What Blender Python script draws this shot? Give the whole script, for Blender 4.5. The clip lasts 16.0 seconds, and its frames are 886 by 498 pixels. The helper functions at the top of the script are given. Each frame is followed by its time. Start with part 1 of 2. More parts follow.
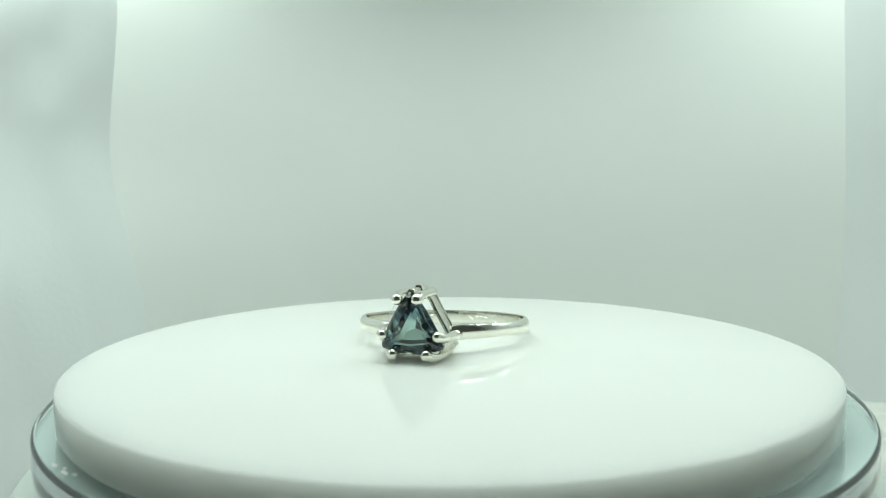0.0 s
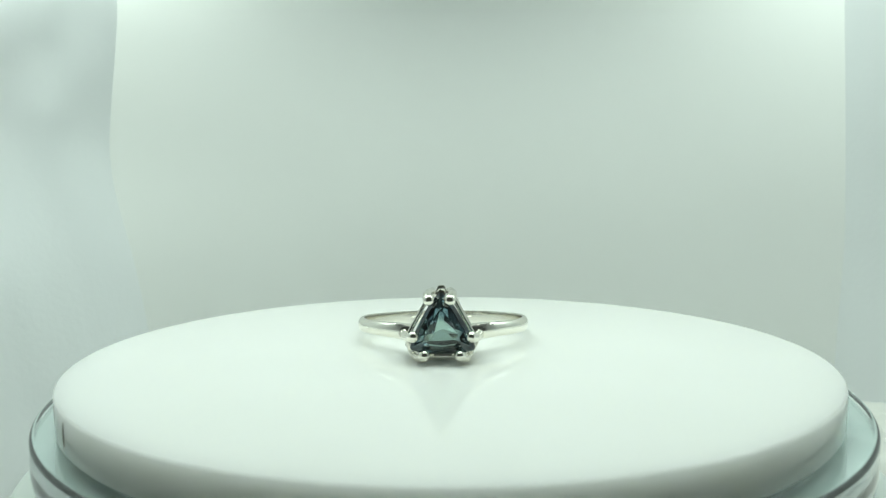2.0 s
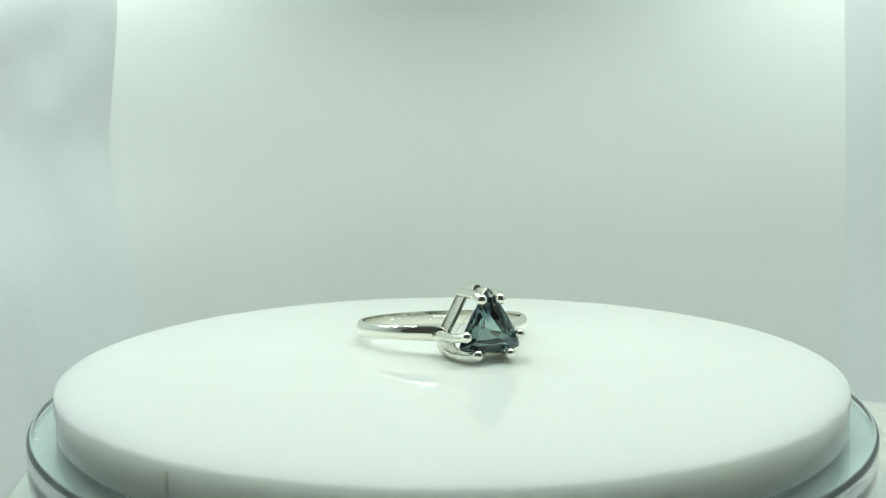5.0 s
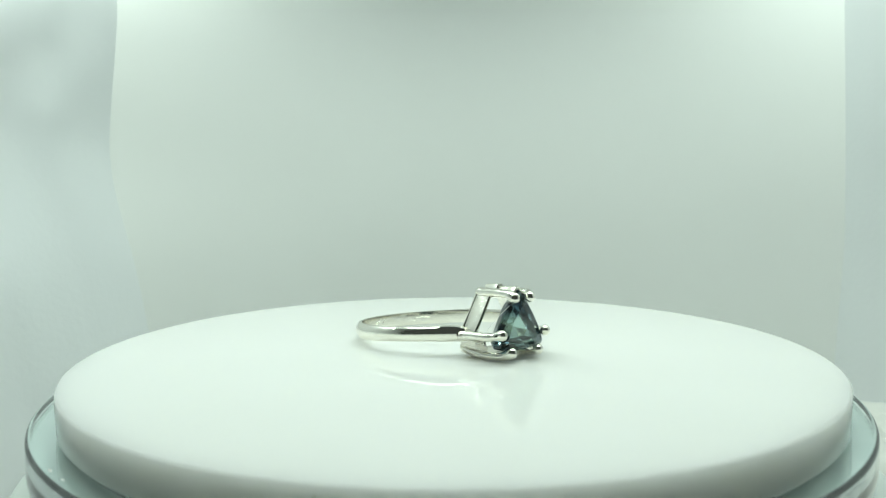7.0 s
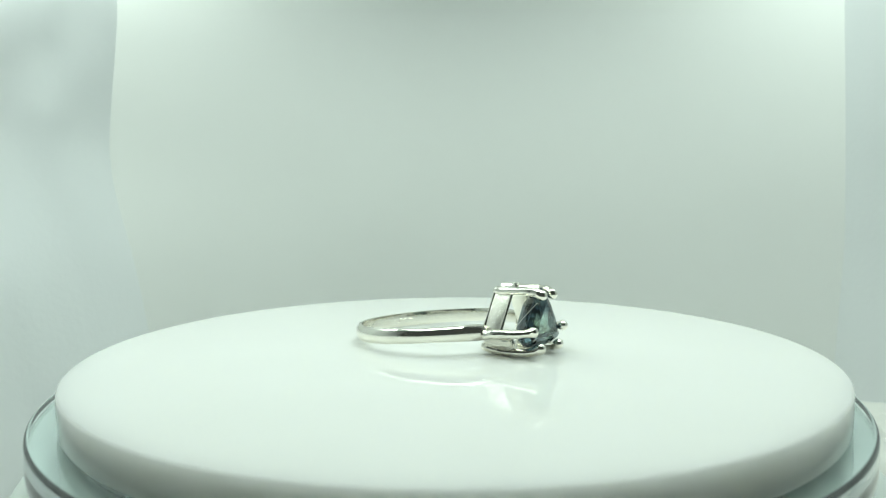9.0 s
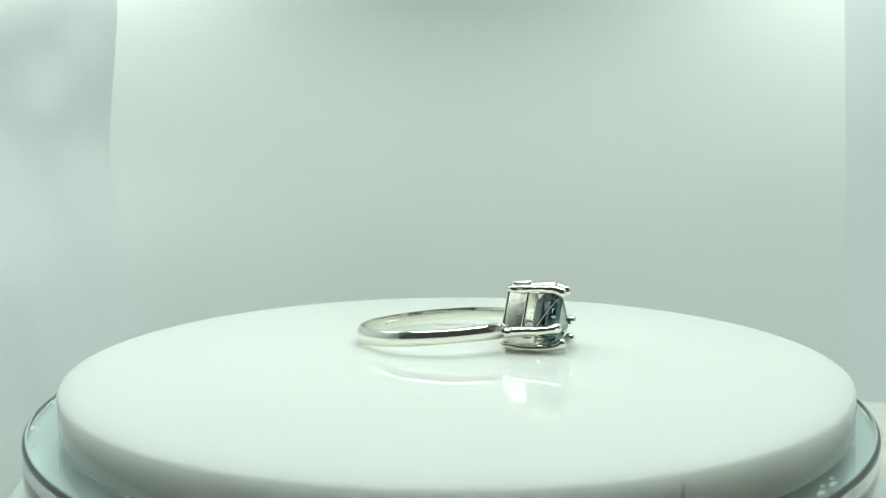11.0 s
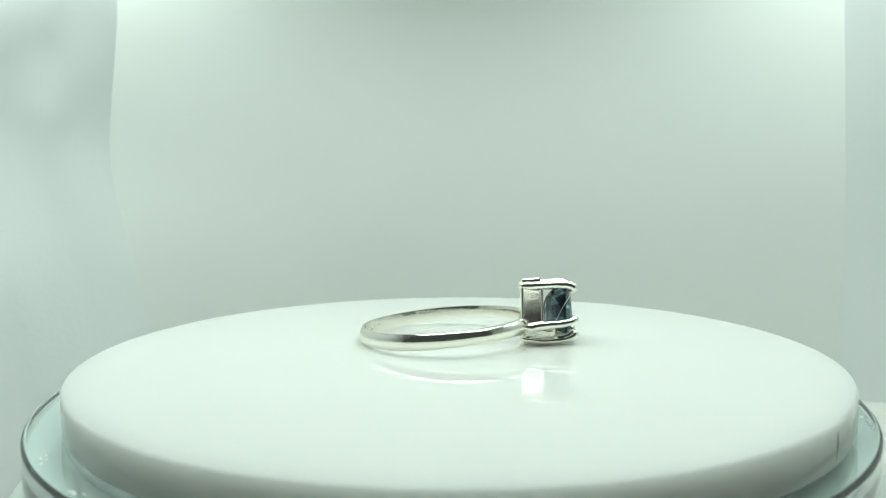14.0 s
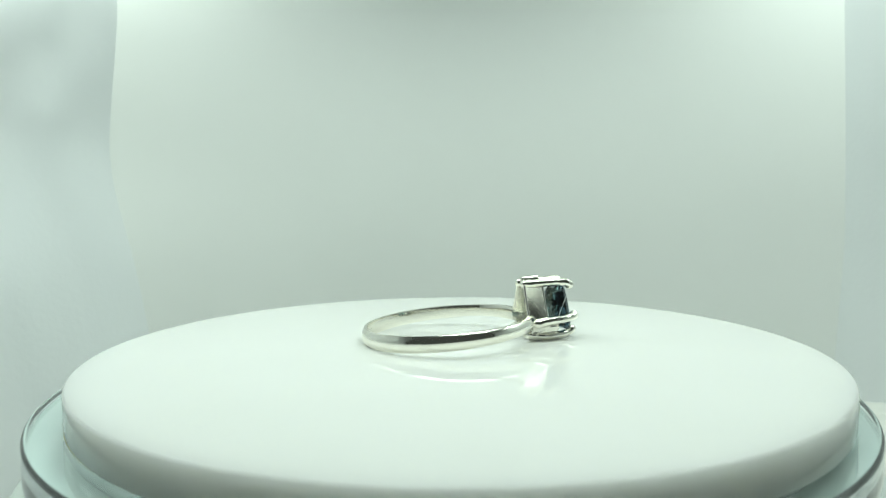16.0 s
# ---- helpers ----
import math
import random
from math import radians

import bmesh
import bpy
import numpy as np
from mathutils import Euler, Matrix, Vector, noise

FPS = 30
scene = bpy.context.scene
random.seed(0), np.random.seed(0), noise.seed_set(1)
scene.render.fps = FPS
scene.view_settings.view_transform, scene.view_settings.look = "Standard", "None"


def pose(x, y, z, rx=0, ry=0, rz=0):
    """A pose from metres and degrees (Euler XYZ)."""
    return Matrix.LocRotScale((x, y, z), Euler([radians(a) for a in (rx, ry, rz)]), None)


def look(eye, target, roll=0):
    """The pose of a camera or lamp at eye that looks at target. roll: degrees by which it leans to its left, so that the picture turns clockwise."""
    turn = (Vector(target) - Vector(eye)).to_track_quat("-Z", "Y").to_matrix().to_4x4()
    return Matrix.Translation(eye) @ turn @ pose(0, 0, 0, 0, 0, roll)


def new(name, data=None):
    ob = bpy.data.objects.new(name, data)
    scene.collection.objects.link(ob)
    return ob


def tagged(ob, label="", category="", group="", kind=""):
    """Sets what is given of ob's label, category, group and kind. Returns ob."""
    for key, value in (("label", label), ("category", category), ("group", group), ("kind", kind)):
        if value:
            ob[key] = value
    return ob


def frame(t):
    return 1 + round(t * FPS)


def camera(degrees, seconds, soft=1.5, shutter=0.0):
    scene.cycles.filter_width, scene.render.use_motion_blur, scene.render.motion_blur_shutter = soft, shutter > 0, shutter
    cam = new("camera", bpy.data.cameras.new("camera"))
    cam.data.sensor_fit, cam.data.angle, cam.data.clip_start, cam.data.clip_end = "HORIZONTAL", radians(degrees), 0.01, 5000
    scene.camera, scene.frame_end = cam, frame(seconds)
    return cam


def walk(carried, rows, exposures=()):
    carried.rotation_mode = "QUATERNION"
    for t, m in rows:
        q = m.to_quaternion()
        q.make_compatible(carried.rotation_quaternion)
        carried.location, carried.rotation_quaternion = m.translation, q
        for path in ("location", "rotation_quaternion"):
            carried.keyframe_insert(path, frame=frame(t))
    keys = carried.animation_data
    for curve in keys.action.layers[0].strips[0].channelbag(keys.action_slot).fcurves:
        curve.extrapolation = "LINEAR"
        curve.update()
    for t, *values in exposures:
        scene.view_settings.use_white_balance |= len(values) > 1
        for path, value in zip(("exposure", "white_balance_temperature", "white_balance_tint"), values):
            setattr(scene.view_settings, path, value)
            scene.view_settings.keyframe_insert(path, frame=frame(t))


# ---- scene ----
# All measures of the stand and the jewel are in jeweller's units of 0.8 mm.
U = 0.0008


def u3(x, y, z):
    return (x * U, y * U, z * U)


# ---- camera: it stands still ----
cam = camera(76.2, 16.0, soft=1.1)
EYE = Vector(u3(0.0, -81.572, 15.915))
AIM = EYE + Vector((math.sin(-0.01448) * math.cos(0.03891), math.cos(0.01448) * math.cos(0.03891), -math.sin(0.03891)))
cam.data.dof.use_dof = True
cam.data.dof.focus_distance = 70 * U
cam.data.dof.aperture_fstop = 50.0
walk(cam, [(0.0, look(EYE, AIM, -0.42)), (16.0, look(EYE, AIM, -0.42))], exposures=((0.0, 0.0), (16.0, 0.0)))

# ---- light: the lit roof of the light tent and two LED strips under it, a dim room in front ----
world = bpy.data.worlds.new("world")
scene.world = world
world.use_nodes = True
world.node_tree.nodes["Background"].inputs["Color"].default_value = (0.78, 0.92, 0.82, 1)
world.node_tree.nodes["Background"].inputs["Strength"].default_value = 0.06


def tent_light(name, place, wide, long, watts, way, spread=180):
    """A panel lamp at place that shines along way; its long side lies along y as far as that allows."""
    lamp = bpy.data.lights.new(name, "AREA")
    lamp.shape, lamp.size, lamp.size_y = "RECTANGLE", wide * U, long * U
    lamp.energy, lamp.color, lamp.spread = watts, (0.84, 1.0, 0.895), radians(spread)
    ob = new(name, lamp)
    z = -Vector(way).normalized()
    x = Vector((0, 1, 0)).cross(z).normalized()
    y = z.cross(x)
    m = Matrix((x, y, z)).transposed().to_4x4()
    m.translation = u3(*place)
    ob.matrix_world = m
    return ob


tent_light("led_strip_light", (-84, 30, 108), 7, 88, 0.033, (-0.2, 0.5, -0.84))
tent_light("led_strip_light", (93, 30, 108), 7, 88, 0.033, (0.2, 0.5, -0.84))
tent_light("roof_softbox_light", (4, -8, 126), 150, 86, 0.061, (0, 0, -1), 134)


# ---- materials ----
def material(name, base, rough=0.5, metal=0.0, spread=0.0, scale=40.0, bump=0.0, bump_scale=200.0, rough_spread=0.0, ior=1.5):
    """A surface with two scales of variation: broad stains and fine grain."""
    m = bpy.data.materials.new(name)
    m.use_nodes = True
    t = m.node_tree
    b = t.nodes["Principled BSDF"]
    b.inputs["Metallic"].default_value = metal
    b.inputs["IOR"].default_value = ior
    tc = t.nodes.new("ShaderNodeTexCoord")
    n1 = t.nodes.new("ShaderNodeTexNoise")
    n1.inputs["Scale"].default_value = scale
    n1.inputs["Detail"].default_value = 4
    t.links.new(tc.outputs["Object"], n1.inputs["Vector"])
    n2 = t.nodes.new("ShaderNodeTexNoise")
    n2.inputs["Scale"].default_value = bump_scale
    n2.inputs["Detail"].default_value = 3
    t.links.new(tc.outputs["Object"], n2.inputs["Vector"])
    mix = t.nodes.new("ShaderNodeMix")
    mix.data_type = "RGBA"
    mix.inputs["A"].default_value = (*[c * (1 - spread) for c in base], 1)
    mix.inputs["B"].default_value = (*[min(1, c * (1 + spread)) for c in base], 1)
    t.links.new(n1.outputs["Fac"], mix.inputs["Factor"])
    t.links.new(mix.outputs["Result"], b.inputs["Base Color"])
    r = t.nodes.new("ShaderNodeMapRange")
    r.inputs["To Min"].default_value = max(0.0, rough - rough_spread)
    r.inputs["To Max"].default_value = rough + rough_spread
    t.links.new(n2.outputs["Fac"], r.inputs["Value"])
    t.links.new(r.outputs["Result"], b.inputs["Roughness"])
    if bump:
        bp = t.nodes.new("ShaderNodeBump")
        bp.inputs["Strength"].default_value = bump
        bp.inputs["Distance"].default_value = 0.0002
        t.links.new(n2.outputs["Fac"], bp.inputs["Height"])
        t.links.new(bp.outputs["Normal"], b.inputs["Normal"])
    return m


def clear(name, tint, rough, ior):
    """Clear glass, acrylic or a gem, tinted where light passes its faces."""
    m = bpy.data.materials.new(name)
    m.use_nodes = True
    t = m.node_tree
    b = t.nodes["Principled BSDF"]
    b.inputs["Transmission Weight"].default_value = 1.0
    b.inputs["IOR"].default_value = ior
    b.inputs["Roughness"].default_value = rough
    tc = t.nodes.new("ShaderNodeTexCoord")
    n = t.nodes.new("ShaderNodeTexNoise")
    n.inputs["Scale"].default_value = 420
    n.inputs["Detail"].default_value = 3
    t.links.new(tc.outputs["Object"], n.inputs["Vector"])
    mix = t.nodes.new("ShaderNodeMix")
    mix.data_type = "RGBA"
    mix.inputs["A"].default_value = (*[c * 0.88 for c in tint], 1)
    mix.inputs["B"].default_value = (*[min(1, c * 1.12) for c in tint], 1)
    t.links.new(n.outputs["Fac"], mix.inputs["Factor"])
    t.links.new(mix.outputs["Result"], b.inputs["Base Color"])
    return m


SILVER = material("polished_silver", (0.89, 0.87, 0.79), 0.12, 1.0, 0.03, 300, 0.06, 1800, 0.05)
CAST = material("cast_silver", (0.82, 0.80, 0.72), 0.15, 1.0, 0.10, 2500, 0.28, 8500, 0.08)


def gem_with_painted_window(name, rim, core, ior):
    """A blue to teal gem; dark rim reflections and bright window are painted in, border uneven."""
    m = clear(name, rim, 0.0, ior)
    t = m.node_tree
    b = t.nodes["Principled BSDF"]
    tc = t.nodes.new("ShaderNodeTexCoord")
    n = t.nodes.new("ShaderNodeTexNoise")
    n.inputs["Scale"].default_value, n.inputs["Detail"].default_value = 900, 2
    t.links.new(tc.outputs["Object"], n.inputs["Vector"])
    flat = t.nodes.new("ShaderNodeVectorMath")
    flat.operation = "MULTIPLY_ADD"
    flat.inputs[1].default_value = (1 / U, 0, 1 / U)
    flat.inputs[2].default_value = (-0.25, 0, -3.35)
    t.links.new(tc.outputs["Object"], flat.inputs[0])
    far = t.nodes.new("ShaderNodeVectorMath")
    far.operation = "LENGTH"
    t.links.new(flat.outputs["Vector"], far.inputs[0])
    uneven = t.nodes.new("ShaderNodeMath")
    uneven.operation = "MULTIPLY_ADD"
    uneven.inputs[1].default_value = 2.6
    t.links.new(n.outputs["Fac"], uneven.inputs[0])
    t.links.new(far.outputs["Value"], uneven.inputs[2])
    ramp = t.nodes.new("ShaderNodeMapRange")
    ramp.inputs["From Min"].default_value, ramp.inputs["From Max"].default_value = 2.9, 3.9
    t.links.new(uneven.outputs["Value"], ramp.inputs["Value"])
    mix = t.nodes.new("ShaderNodeMix")
    mix.data_type = "RGBA"
    mix.inputs["A"].default_value, mix.inputs["B"].default_value = (*core, 1), (*rim, 1)
    t.links.new(ramp.outputs["Result"], mix.inputs["Factor"])
    t.links.new(mix.outputs["Result"], b.inputs["Base Color"])
    return m


# The rim tint paints dark inner reflections, the core tint the light seen through.
GEM = gem_with_painted_window("teal_gem", (0.06, 0.115, 0.15), (0.31, 0.45, 0.42), 1.76)
DISC = material("white_glazed_top", (0.835, 0.835, 0.815), 0.045, 0.0, 0.012, 60, 0.0, 500, 0.015, 1.35)
DISC.node_tree.nodes["Principled BSDF"].inputs["Subsurface Weight"].default_value = 1.0
DISC.node_tree.nodes["Principled BSDF"].inputs["Subsurface Radius"].default_value = (1.0, 1.0, 0.95)
DISC.node_tree.nodes["Principled BSDF"].inputs["Subsurface Scale"].default_value = 0.0036
ACRYLIC = clear("clear_acrylic", (0.85, 0.925, 0.93), 0.03, 1.49)
TAN = material("tan_mirror_tone", (0.90, 0.74, 0.42), 0.55, 0.0, 0.25, 90, 0.2, 500, 0.1)
BASE = material("frosted_base", (0.72, 0.77, 0.74), 0.32, 0.0, 0.05, 50, 0.05, 300, 0.08)
FROST = material("frosted_acrylic", (0.57, 0.65, 0.63), 0.16, 0.0, 0.08, 90, 0.05, 400, 0.06)
DARK = material("dark_rubber", (0.02, 0.02, 0.025), 0.5, 0.0, 0.2, 80, 0.2, 400, 0.1)
SEAM = material("dark_seam", (0.66, 0.64, 0.55), 0.6, 0.0, 0.3, 500, 0.2, 900, 0.1)
PAPER = material("white_backdrop_paper", (0.76, 0.77, 0.76), 0.75, 0.0, 0.015, 14, 0.03, 300, 0.05)
CLOTH = material("white_tent_cloth", (0.735, 0.755, 0.775), 0.85, 0.0, 0.03, 12, 0.2, 900, 0.05)
FLOOR = material("pale_crumpled_cloth", (0.72, 0.72, 0.69), 0.8, 0.0, 0.06, 60, 0.5, 160, 0.05)
FIBRE = material("white_lint", (0.8, 0.8, 0.78), 0.7, 0.0, 0.05, 900)


# ---- mesh helpers ----
def mesh_of(bm, name, mat, smooth=True):
    bmesh.ops.recalc_face_normals(bm, faces=bm.faces)
    me = bpy.data.meshes.new(name)
    bm.to_mesh(me)
    bm.free()
    me.materials.append(mat)
    for p in me.polygons:
        p.use_smooth = smooth
    if smooth:
        me.set_sharp_from_angle(angle=radians(38))
    return me


def part(name, bm, mat, parent=None, label="", smooth=True):
    ob = new(name, mesh_of(bm, name, mat, smooth))
    ob.parent = parent
    if label:
        tagged(ob, label)
    return ob


def lathe(profile, n=180, wobble=0.0, seed=0.0):
    """A solid of revolution about z from a closed or axis-to-axis profile of (r, z)."""
    bm = bmesh.new()
    rings = []
    for r, z in profile:
        if r < 1e-6:
            rings.append([bm.verts.new(u3(0, 0, z))])
            continue
        ring = []
        for i in range(n):
            a = 2 * math.pi * i / n
            k = r * (1 + wobble * noise.noise((math.cos(a) * 3 + seed, math.sin(a) * 3, z)))
            ring.append(bm.verts.new(u3(k * math.cos(a), k * math.sin(a), z)))
        rings.append(ring)
    for a, b in zip(rings, rings[1:]):
        for i in range(n):
            j = (i + 1) % n
            q = [a[i % len(a)], a[j % len(a)], b[j % len(b)], b[i % len(b)]]
            q = [v for k, v in enumerate(q) if v not in q[:k]]
            if len(q) > 2:
                bm.faces.new(q)
    return bm


def rounded(r, top, bottom, bevel, steps=6):
    """The profile of a round slab with bevelled upper and lower edges."""
    out = [(0, top)]
    for i in range(steps + 1):
        a = math.pi / 2 * i / steps
        out.append((r - bevel + bevel * math.sin(a), top - bevel + bevel * math.cos(a)))
    low = bevel * 0.35
    for i in range(steps + 1):
        a = math.pi / 2 * i / steps
        out.append((r - low + low * math.cos(a), bottom + low - low * math.sin(a)))
    out.append((0, bottom))
    return out


def spline(pts, n):
    """A smooth path of n points through pts (tuples of any length)."""
    P = [Vector(p) for p in pts]
    P = [P[0] * 2 - P[1]] + P + [P[-1] * 2 - P[-2]]
    out = []
    for k in range(n):
        s = k / (n - 1) * (len(pts) - 1)
        i = min(int(s), len(pts) - 2)
        f = s - i
        a, b, c, d = P[i:i + 4]
        out.append(0.5 * (2 * b + (c - a) * f + (2 * a - 5 * b + 4 * c - d) * f * f + (3 * b - a - 3 * c + d) * f ** 3))
    return out


def tube(bm, pts, radii, n=22, seg=14, lump=0.0):
    """A rounded rod along a smooth path, its ends domed."""
    path = spline(pts, n)
    rad = [v[0] for v in spline([(r, 0, 0) for r in radii], n)]
    first, last = (path[1] - path[0]).normalized(), (path[-1] - path[-2]).normalized()
    rows = []
    for a in (80, 55, 28):
        rows.append((path[0] - first * rad[0] * math.sin(radians(a)), first, rad[0] * math.cos(radians(a))))
    for i, p in enumerate(path):
        d = (path[min(i + 1, n - 1)] - path[max(i - 1, 0)]).normalized()
        rows.append((p, d, rad[i]))
    for a in (28, 55, 80):
        rows.append((path[-1] + last * rad[-1] * math.sin(radians(a)), last, rad[-1] * math.cos(radians(a))))
    rings = []
    for p, d, r in rows:
        side = d.cross(Vector((0.13, 0.2, 1))).normalized()
        up = side.cross(d).normalized()
        ring = []
        for k in range(seg):
            a = 2 * math.pi * k / seg
            v = p + (side * math.cos(a) + up * math.sin(a)) * r
            if lump:
                v += (v - p) * lump * noise.noise(v * 1.7)
            ring.append(bm.verts.new(v * U))
        rings.append(ring)
    for a, b in zip(rings, rings[1:]):
        for k in range(seg):
            bm.faces.new((a[k], a[(k + 1) % seg], b[(k + 1) % seg], b[k]))
    bm.faces.new(rings[0])
    bm.faces.new(rings[-1])
    return bm


def block(corners, bevel=0.12, lump=0.0, seg=2):
    """A hexahedron from four lower and four upper corners, its edges rounded."""
    bm = bmesh.new()
    v = [bm.verts.new(u3(*c)) for c in corners]
    for f in ((0, 1, 2, 3), (4, 5, 6, 7), (0, 1, 5, 4), (1, 2, 6, 5), (2, 3, 7, 6), (3, 0, 4, 7)):
        bm.faces.new([v[i] for i in f])
    bmesh.ops.recalc_face_normals(bm, faces=bm.faces)
    bmesh.ops.bevel(bm, geom=bm.edges[:], offset=bevel * U, segments=seg, profile=0.6, affect="EDGES")
    if lump:
        bmesh.ops.subdivide_edges(bm, edges=bm.edges[:], cuts=2, use_grid_fill=True)
        for w in bm.verts:
            k = w.co / U
            w.co += Vector((noise.noise(k * 2.3), noise.noise(k * 2.3 + Vector((9, 0, 0))), noise.noise(k * 2.3 + Vector((0, 9, 0))))) * lump * U
    return bm


def sheet(name, mat, place, us, vs, thick, label="", category="", kind=""):
    """A sheet of some thickness from place(u, v), a function of two steps."""
    bm = bmesh.new()
    g = [[bm.verts.new(u3(*place(a, b))) for b in vs] for a in us]
    for i in range(len(us) - 1):
        for j in range(len(vs) - 1):
            bm.faces.new((g[i][j], g[i + 1][j], g[i + 1][j + 1], g[i][j + 1]))
    ob = new(name, mesh_of(bm, name, mat))
    s = ob.modifiers.new("thickness", "SOLIDIFY")
    s.thickness, s.offset = thick * U, 0
    return tagged(ob, label, category, "", kind)


def steps(a, b, n):
    return [a + (b - a) * i / (n - 1) for i in range(n)]


# ---- the light tent round the stand ----
FLOOR_Z, ROOF_Z = -40.0, 130.0


def fold(a, b, size):
    return size * noise.noise((a * 0.030, b * 0.016, 3.1)) + size * 0.35 * noise.noise((a * 0.09, b * 0.05, 7.7))


sheet("floor", FLOOR, lambda a, b: (a, b, FLOOR_Z + 0.9 * noise.noise((a * 0.05, b * 0.05, 0)) + 0.4 * noise.noise((a * 0.2, b * 0.2, 5))),
      steps(-145, 160, 90), steps(-92, 135, 80), 1.2, "pale crumpled cloth floor of the light tent", "floor", "structure")


def smooth_step(z, heights, widths):
    """A soft run through a few widths at their heights."""
    return sum(np.interp(z + d, heights, widths) for d in (-6, -3, 0, 3, 6)) / 5


def left_edge(z):
    return smooth_step(z, (-40, -9, 9, 22, 33, 40, 75, 95, 130), (75, 79.5, 82.8, 86.4, 88.4, 88.2, 84.6, 88, 92))


def right_edge(z):
    return smooth_step(z, (-40, -5, 10, 40, 75, 95, 130), (97.5, 99.5, 100.6, 100.2, 99.2, 100, 102))


def left_side(a, z):
    """The left cloth: its rear edge meets the backdrop in a bowed line."""
    return (-left_edge(z) - 0.30 * (64 - a) + fold(a, z, 3.6) * max(0, min(1, (64 - a) / 14)), a, z)


def right_side(a, z):
    """The right cloth, its rear edge meeting the backdrop."""
    return (right_edge(z) + 0.30 * (64 - a) + fold(a + 70, z, 1.8) * max(0, min(1, (64 - a) / 14)), a, z)


sheet("wall_left", CLOTH, left_side, steps(-92, 64, 90) + [65.5, 67], steps(FLOOR_Z, ROOF_Z, 70), 0.5,
      "white cloth side of the light tent with soft folds", "wall", "structure")
sheet("wall_right", CLOTH, right_side, steps(-92, 64, 70) + [65.5, 67], steps(FLOOR_Z, ROOF_Z, 60), 0.5,
      "white cloth side of the light tent hanging smooth", "wall", "structure")
sheet("wall_back", CLOTH, lambda a, b: (a, 125 + fold(a, b + 50, 4), b), steps(-96, 110, 60), steps(FLOOR_Z, ROOF_Z, 40), 1.0,
      "white cloth back of the light tent with soft folds", "wall", "structure")
sheet("ceiling", CLOTH, lambda a, b: (a, b, ROOF_Z), steps(-145, 160, 4), steps(-70, 136, 4), 1.0, "white cloth roof of the light tent", "ceiling", "structure")


def backdrop_place(s, z):
    """The paper stands bowed behind the stand, its borders tucked against the side cloths."""
    reach = left_edge(z) + 5.5 if s < 0 else right_edge(z) - 5.5
    y = 97 - 33.0 * abs(s) ** 2.3 + 0.5 * max(0, 1 - s * s) * noise.noise((s * 3, z * 0.02, 1))
    return (5.5 + reach * s, y, z)


sheet("backdrop_sheet", PAPER, backdrop_place, steps(-1.03, 1.03, 110), steps(FLOOR_Z + 1.0, ROOF_Z - 3, 70), 0.5,
      "white paper backdrop bowed behind the turntable", "backdrop")


def crumpled_cloth():
    """A heap of crumpled cloth on the floor beside the base."""
    def place(a, b):
        h = max(0.0, 1 - (a * a + b * b) ** 1.5)
        n = noise.noise((a * 2.2, b * 2.2, 4)) * 4 + abs(noise.noise((a * 5, b * 5, 1))) * 4 + noise.noise((a * 14, b * 14, 2)) * 0.8
        return (96 + 24 * a, 38 + 44 * b, FLOOR_Z + 1.4 + h * (9 + n))
    return sheet("crumpled_cloth", FLOOR, place, steps(-1, 1, 70), steps(-1, 1, 90), 0.4, "pale crumpled cloth heaped beside the turntable base", "cloth")


crumpled_cloth()

# ---- turntable ----
SPIN = (-0.19868, 0.12424, 0.06175)


def angle(t):
    return SPIN[0] + SPIN[1] * t + SPIN[2] * (t - 8) ** 2 / 100


def turning(cx, cy, cz, own=0.0):
    """Rows for a thing whose origin stands at (cx, cy, cz) on the turntable."""
    rows = []
    for i in range(33):
        t = i * 0.5
        a = angle(t)
        rows.append((t, Matrix.Translation(u3(cx * math.cos(a) - cy * math.sin(a), cx * math.sin(a) + cy * math.cos(a), cz)) @ Matrix.Rotation(a + own, 4, "Z")))
    return rows


TOP_Z = -0.08
disc = tagged(new("display_disc"), "round white glossy display disc on a clear plate", "display disc")
part("slab", lathe([(0, 0), (20, 0), (40, 0), (46.7, 0), (46.8, 0)] + rounded(47.12, 0, -3.2, 0.24)[1:8] + [(47.12, -0.5), (47.11, -1.5), (47.08, -2.6), (47.06, -3.4), (47.05, -3.5), (46.97, -3.6), (0, -3.6)], 220), DISC, disc, "glossy white translucent slab")
CRACK = math.atan2(-31.79 + 0.24, -34.79 + 0.60) - 0.026
bm = bmesh.new()
ca, sa = math.cos(CRACK), math.sin(CRACK)
tube(bm, [(47.08 * ca, 47.08 * sa, -0.75), (47.04 * ca, 47.04 * sa, -1.9), (46.92 * ca + 0.05, 46.92 * sa, -3.4)], [0.07, 0.14, 0.18], 8, 6)
part("seam", bm, SEAM, disc, "dark vertical joint in the rim")

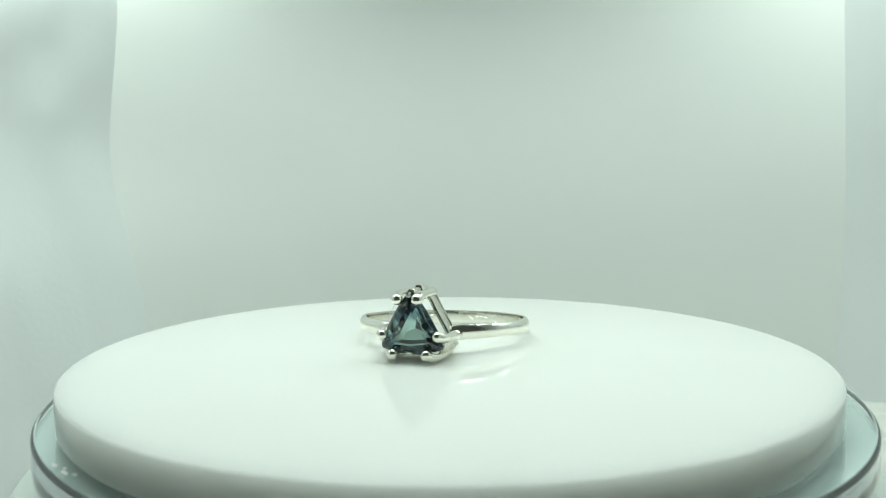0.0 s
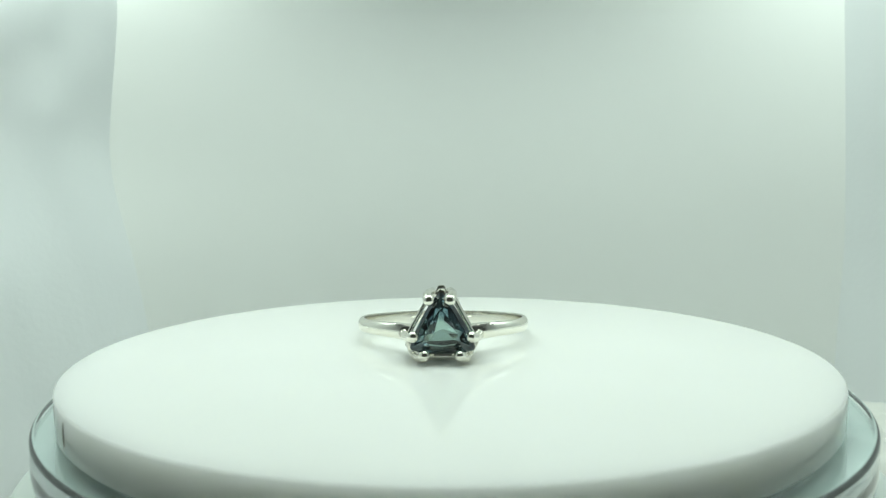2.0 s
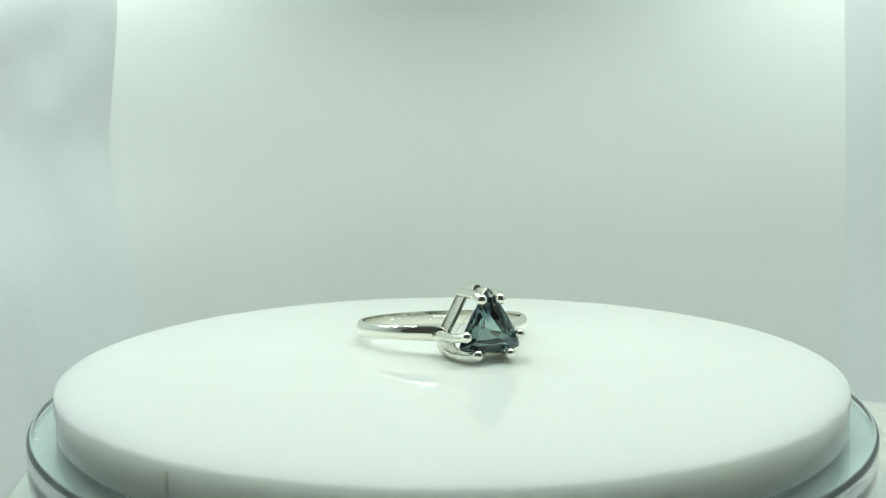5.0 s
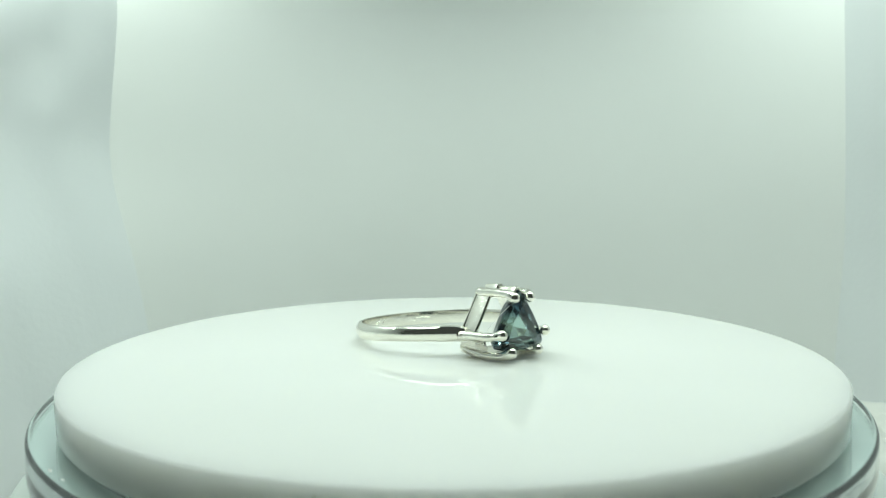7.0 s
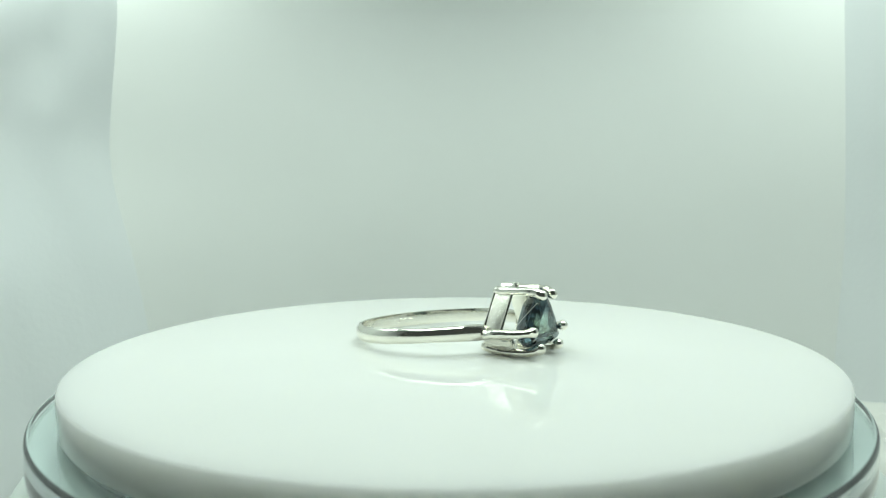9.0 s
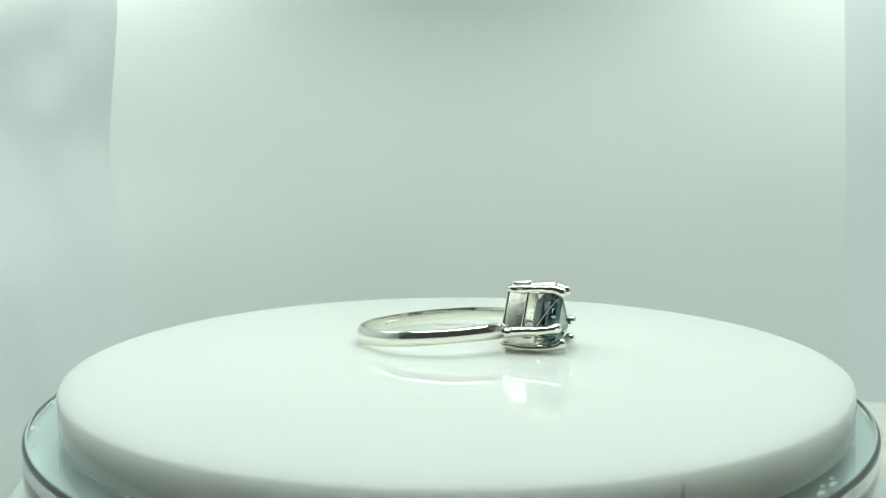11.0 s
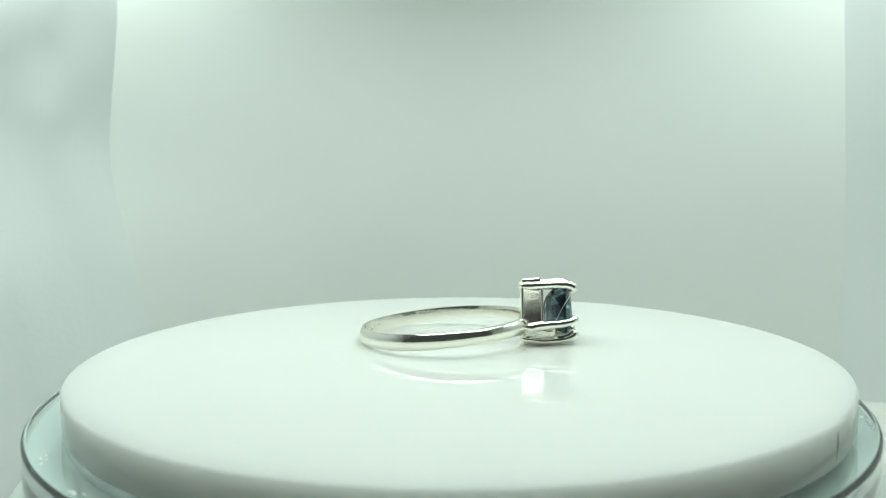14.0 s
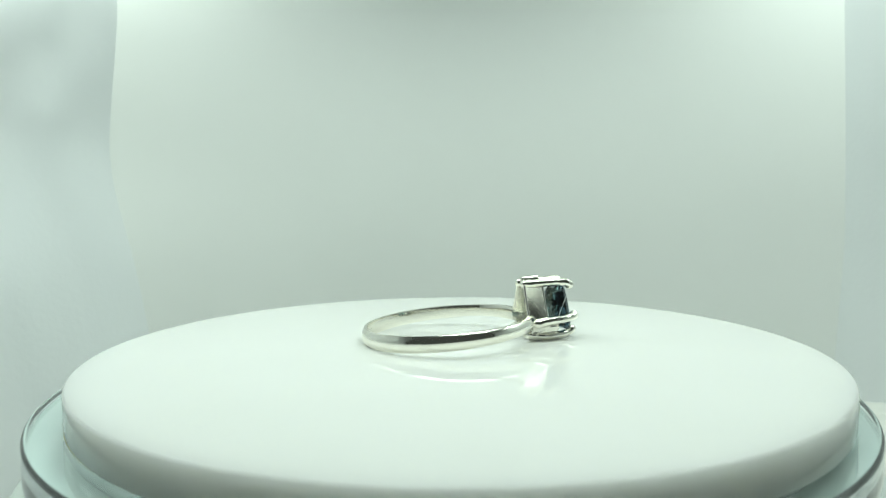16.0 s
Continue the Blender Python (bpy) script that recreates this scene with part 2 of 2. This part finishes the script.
plate = tagged(new("turntable_plate"), "thick clear acrylic turntable plate with polished edge", "turntable")
rim = [(46.55, 0), (46.7, 0), (49.4, 0), (49.5, 0), (49.68, -0.04), (49.8, -0.16), (49.85, -0.3), (49.86, -0.4), (49.84, -3.3), (49.82, -3.4), (49.74, -3.55), (49.6, -3.6), (49.5, -3.6), (46.55, -3.6)]
bm = lathe(rim + rim[:1], 220)
bmesh.ops.remove_doubles(bm, verts=bm.verts[:], dist=0.001 * U)
part("slab", bm, ACRYLIC, plate, "clear greenish acrylic rim with a polished edge").visible_shadow = False
for deg, r, a, b in ((145.6, 48.5, 0.55, 0.36), (146.8, 48.1, 0.3, 0.2), (134.4, 48.3, 0.35, 0.3), (135.2, 47.9, 0.3, 0.24), (133.8, 47.8, 0.25, 0.26), (135.9, 48.4, 0.2, 0.2),
                     (-169.4, 48.6, 0.35, 0.25), (-166.0, 48.5, 0.25, 0.18), (-122.6, 48.9, 0.4, 0.45), (-121.0, 48.5, 0.25, 0.28), (-119.8, 48.8, 0.5, 0.4), (-118.6, 48.4, 0.3, 0.3)):
    bm = bmesh.new()
    x, y = r * math.cos(radians(deg)) - 0.6, r * math.sin(radians(deg)) + 0.19
    dx, dy = -math.sin(radians(deg)) * a, math.cos(radians(deg)) * a
    tube(bm, [(x - dx, y - dy, b * 0.3), (x + 0.05, y, b * 0.42), (x + dx, y + dy, b * 0.3)], [b * 0.3, b * 0.5, b * 0.3], 6, 6, 0.5)
    for v in bm.verts:
        v.co.z = v.co.z * 0.4 - 0.01 * U
    part("scuff", bm, FIBRE, plate, "small white chip on the plate's rim")
part("lower_slab", lathe([(0, -3.64), (30, -3.64), (49.4, -3.64), (49.5, -3.64), (49.62, -3.8), (49.5, -5.2), (49.2, -6.2), (48.7, -7.1), (48.2, -7.5), (0, -7.55)], 220),
     FROST, plate, "frosted pale green lower slab with a tapering edge")
# Added core: its tan paints the disc's brownish reflection in the clear plate.
part("tan_core", lathe([(0, -0.02), (46.2, -0.02), (46.4, -0.12), (46.45, -3.4), (46.3, -3.58), (0, -3.58)], 180, 0.0015), TAN, plate, "tan core added inside the clear rim for the disc's brown reflection")
base = tagged(new("turntable_stand"), "round frosted turntable stand on the tent floor", "turntable stand")
part("body", lathe(rounded(52.0, -11.4, -30, 0.9)), BASE, base)
part("spindle", lathe([(0, -11.3), (9, -11.3), (9, -11.5), (0, -11.5)], 90), DARK, base)
part("foot_ring", lathe([(0, -29.9), (47, -29.9), (48, -31), (48, -39.2), (47, -39.6), (0, -39.6)], 120), DARK, base, "dark rubber foot ring")
base.location = u3(-0.4, 0, 0)

# ---- the ring, built with its head towards -y and its band round the origin ----
ring = tagged(new("gem_ring"), "silver ring with a teal triangular gem lying on the white disc", "ring")


def band():
    """A comfort-fit band, tilted up to the head, its shoulders swelling into the head."""
    bm = bmesh.new()
    rings = []
    n = 150
    a0 = math.asin(3.7 / 11.9)
    for i in range(n + 1):
        a = a0 + (2 * math.pi - 2 * a0) * i / n
        near = math.exp(-((math.pi - abs(math.pi - a)) - a0) / 0.24)
        dx, dy = math.sin(a), -math.cos(a)
        mid = 1.91 - 0.088 * 11.6 * dy - 0.28 * near
        hh = 1.04 + 0.05 * dy - 0.04 * (1 - abs(dy)) + 0.08 * near - 0.10 * math.exp(-((dy + 0.55) / 0.3) ** 2)
        end = math.exp(-((math.pi - abs(math.pi - a)) - a0) / 0.07)
        hh *= 1 - 0.18 * end
        out, inn = 12.35 - 0.17 * max(0, dy) + 0.5 * near - 0.35 * end, 11.4 - 0.5 * near + 0.2 * end
        prof = []
        for k in range(9):
            f = -1 + 2 * k / 8
            prof.append((out - 0.36 * abs(f) ** 2.4, f * hh * 0.95))
        for k in range(7):
            f = 1 - 2 * k / 6
            prof.append((inn + 0.06 * abs(f) ** 3, f * hh * 0.98))
        prof.insert(9, ((out + inn) / 2 + 0.05, hh))
        prof.append(((out + inn) / 2 + 0.05, -hh))
        rings.append([bm.verts.new(u3(r * dx, r * dy, max(mid + z, TOP_Z + 0.02))) for r, z in prof])
    for a, b in zip(rings, rings[1:]):
        m = len(a)
        for k in range(m):
            bm.faces.new((a[k], a[(k + 1) % m], b[(k + 1) % m], b[k]))
    bm.faces.new(rings[0])
    bm.faces.new(rings[-1])
    return bm


part("band", band(), SILVER, ring, "polished silver band with swelling shoulders")


def hallmark(a, long, seed):
    """A worn stamp inside the band: a shallow, wandering ridge."""
    bm = bmesh.new()
    rng = random.Random(seed)
    pts = []
    for k in range(9):
        b = a + (k / 8 - 0.5) * long
        pts.append((11.43 * math.sin(b), -11.43 * math.cos(b), 1.91 + 0.088 * 11.6 * math.cos(b) + rng.uniform(-0.3, 0.3)))
    return tube(bm, pts, [0.05 + 0.06 * rng.random() for _ in pts], 40, 6, 0.4)


part("hallmark", hallmark(math.pi + 0.42, 0.22, 2), CAST, ring, "worn stamp marks inside the band")
part("hallmark", hallmark(math.pi - 0.25, 0.30, 5), CAST, ring, "worn stamp marks inside the band")

head = part("head", block([(-2.6, -15.14, -0.06), (2.8, -15.14, -0.06), (3.2, -10.9, -0.06), (-3.2, -10.9, -0.06),
                           (-2.7, -15.06, 0.8), (2.9, -15.06, 0.8), (3.4, -10.9, 0.55), (-3.4, -10.9, 0.55)], 0.1), SILVER, ring, "three-cornered open silver basket")
for s in (-1, 1):
    part("side_plate", block([(s * 4.05, -13.5, 2.9), (s * 4.05, -10.75, 2.9), (s * 3.55, -10.75, 2.9), (s * 3.55, -13.5, 2.9),
                              (s * 1.62, -13.5, 7.5), (s * 1.62, -10.95, 7.5), (s * 1.12, -10.95, 7.5), (s * 1.12, -13.5, 7.5)], 0.10), CAST, head, "grainy cast silver side wall")
    for y in (-10.85, -13.5):
        bm = bmesh.new()
        tube(bm, [(s * 4.1, y, 2.7), (s * 2.75, y, 5.15), (s * 1.45, y, 7.6)], [0.24, 0.17, 0.22], 12, 10)
        part("plate_edge", bm, SILVER, head)
    bm = bmesh.new()
    tube(bm, [(s * 1.20, -11.0, 7.6), (s * 1.32, -13.0, 7.72), (s * 1.42, -15.5, 7.85), (s * 1.38, -17.0, 7.8), (s * 1.20, -17.7, 7.5)], [0.64, 0.62, 0.58, 0.58, 0.68], 26, 14, 0.16)
    part("prong", bm, SILVER, head)
    bm = bmesh.new()
    tube(bm, [(s * 4.7, -11.7, 2.45), (s * 4.66 + 0.08, -13.2, 2.7), (s * 4.25 + 0.18, -15.8, 2.9), (s * 3.8 + 0.28, -17.1, 3.1), (s * 3.35 + 0.3, -17.7, 3.25)], [0.6, 0.58, 0.52, 0.56, 0.66], 26, 14, 0.16)
    part("prong", bm, SILVER, head)
    low = 0.55 if s < 0 else 0.0
    bm = bmesh.new()
    tube(bm, [(s * 3.7, -11.0, 0.75), (s * 3.6 + low * 0.2, -12.6, 0.55), (s * 3.3 + low * 0.5, -14.8, 0.42), (s * 2.85 + low, -16.9, 0.62), (s * 2.3 + low, -17.9, 1.1)], [0.6, 0.56, 0.54, 0.54, 0.66], 26, 14, 0.16)
    part("prong", bm, SILVER, head)
    part("corner_block", block([(s * 3.1, -15.3, 0.75), (s * 3.9, -15.0, 1.0), (s * 4.65, -11.2, 1.0), (s * 3.5, -11.2, 0.7),
                                (s * 3.6, -15.3, 2.3), (s * 4.1, -15.0, 2.4), (s * 4.6, -11.2, 2.6), (s * 3.8, -11.2, 2.6)], 0.2, 0.28), CAST, head, "rough cast corner of the basket")
part("apex_cap", block([(-0.80, -13.5, 7.75), (0.95, -13.5, 7.75), (0.9, -10.8, 7.6), (-0.8, -10.8, 7.6),
                        (-0.25, -13.4, 8.8), (0.5, -13.4, 8.8), (0.5, -10.9, 8.6), (-0.25, -10.9, 8.6)], 0.2, 0.05), SILVER, head, "silver cap at the top corner")
part("apex_rail", block([(-0.65, -16.9, 8.0), (0.75, -16.9, 8.0), (0.75, -13.3, 7.9), (-0.65, -13.3, 7.9),
                         (-0.15, -16.6, 8.72), (0.5, -16.6, 8.66), (0.5, -13.3, 8.5), (-0.15, -13.3, 8.5)], 0.16, 0.10), CAST, head)


def gem():
    """A three-cornered brilliant: table to -y, keeled pavilion to the back."""
    bm = bmesh.new()
    cx, cz = 0.18, 3.85
    corners = ((-0.08, 4.6), (-3.75, -2.25), (3.95, -2.25))

    def outline(k, y):
        pts = []
        for i, bulge in enumerate((0.85, 0.95, 0.95)):
            (ax, az), (bx, bz) = corners[i], corners[(i + 1) % 3]
            for f in (0.045, 0.17, 0.34, 0.5, 0.66, 0.83, 0.955):
                bow = 1 + bulge * f * (1 - f)
                pts.append((cx + ((1 - f) * ax + f * bx) * bow * k, y, cz + ((1 - f) * az + f * bz) * bow * k))
        return pts

    ps = outline(1.0, -16.75) + outline(1.0, -16.5) + outline(0.86, -17.25)[::2]
    t = outline(0.58, -17.62)
    ps += [t[i] for i in (0, 3, 6, 7, 10, 13, 14, 17, 20)]
    ps += [p for i, p in enumerate(outline(0.80, -15.25)) if i % 7 in (0, 2, 4, 6)]
    ps += [p for i, p in enumerate(outline(0.50, -14.15)) if i % 7 in (1, 3, 5)]
    ps += [(cx + dx, -13.75, cz + dz) for dx, dz in ((-0.9, -0.35), (0.75, -0.6), (0.25, 1.0), (-0.35, 0.55))]
    ps += [(cx, -13.55, cz - 0.3)]
    rng = random.Random(4)
    deep = [(x + rng.uniform(-0.2, 0.2), y + rng.uniform(-0.09, 0.09), z + rng.uniform(-0.2, 0.2)) if y > -16 else (x, y, z) for x, y, z in ps]
    vs = [bm.verts.new(u3(*p)) for p in deep]
    bmesh.ops.convex_hull(bm, input=vs)
    bmesh.ops.delete(bm, geom=[v for v in bm.verts if not v.link_faces], context="VERTS")
    bmesh.ops.dissolve_limit(bm, angle_limit=radians(1.5), verts=bm.verts[:], edges=bm.edges[:])
    return bm


part("gem", gem(), GEM, ring, "faceted blue-teal triangular gem, its dark rim and bright window painted in", smooth=False)
bm = bmesh.new()
tube(bm, [(-3.85, -15.0, 2.8), (-3.1, -15.9, 4.4), (-2.45, -16.7, 5.6), (-1.7, -17.4, 6.6)], [0.024] * 4, 16, 5)
part("lint", bm, FIBRE, ring, "fine white fibre caught on the basket")


# ---- what turns ----
def motions():
    walk(disc, turning(-0.575, -0.292, TOP_Z))
    walk(plate, turning(-0.2, 0.5, TOP_Z - 3.64))
    walk(ring, turning(-1.18, 0.90, 0.0, radians(-4.6)))


motions()
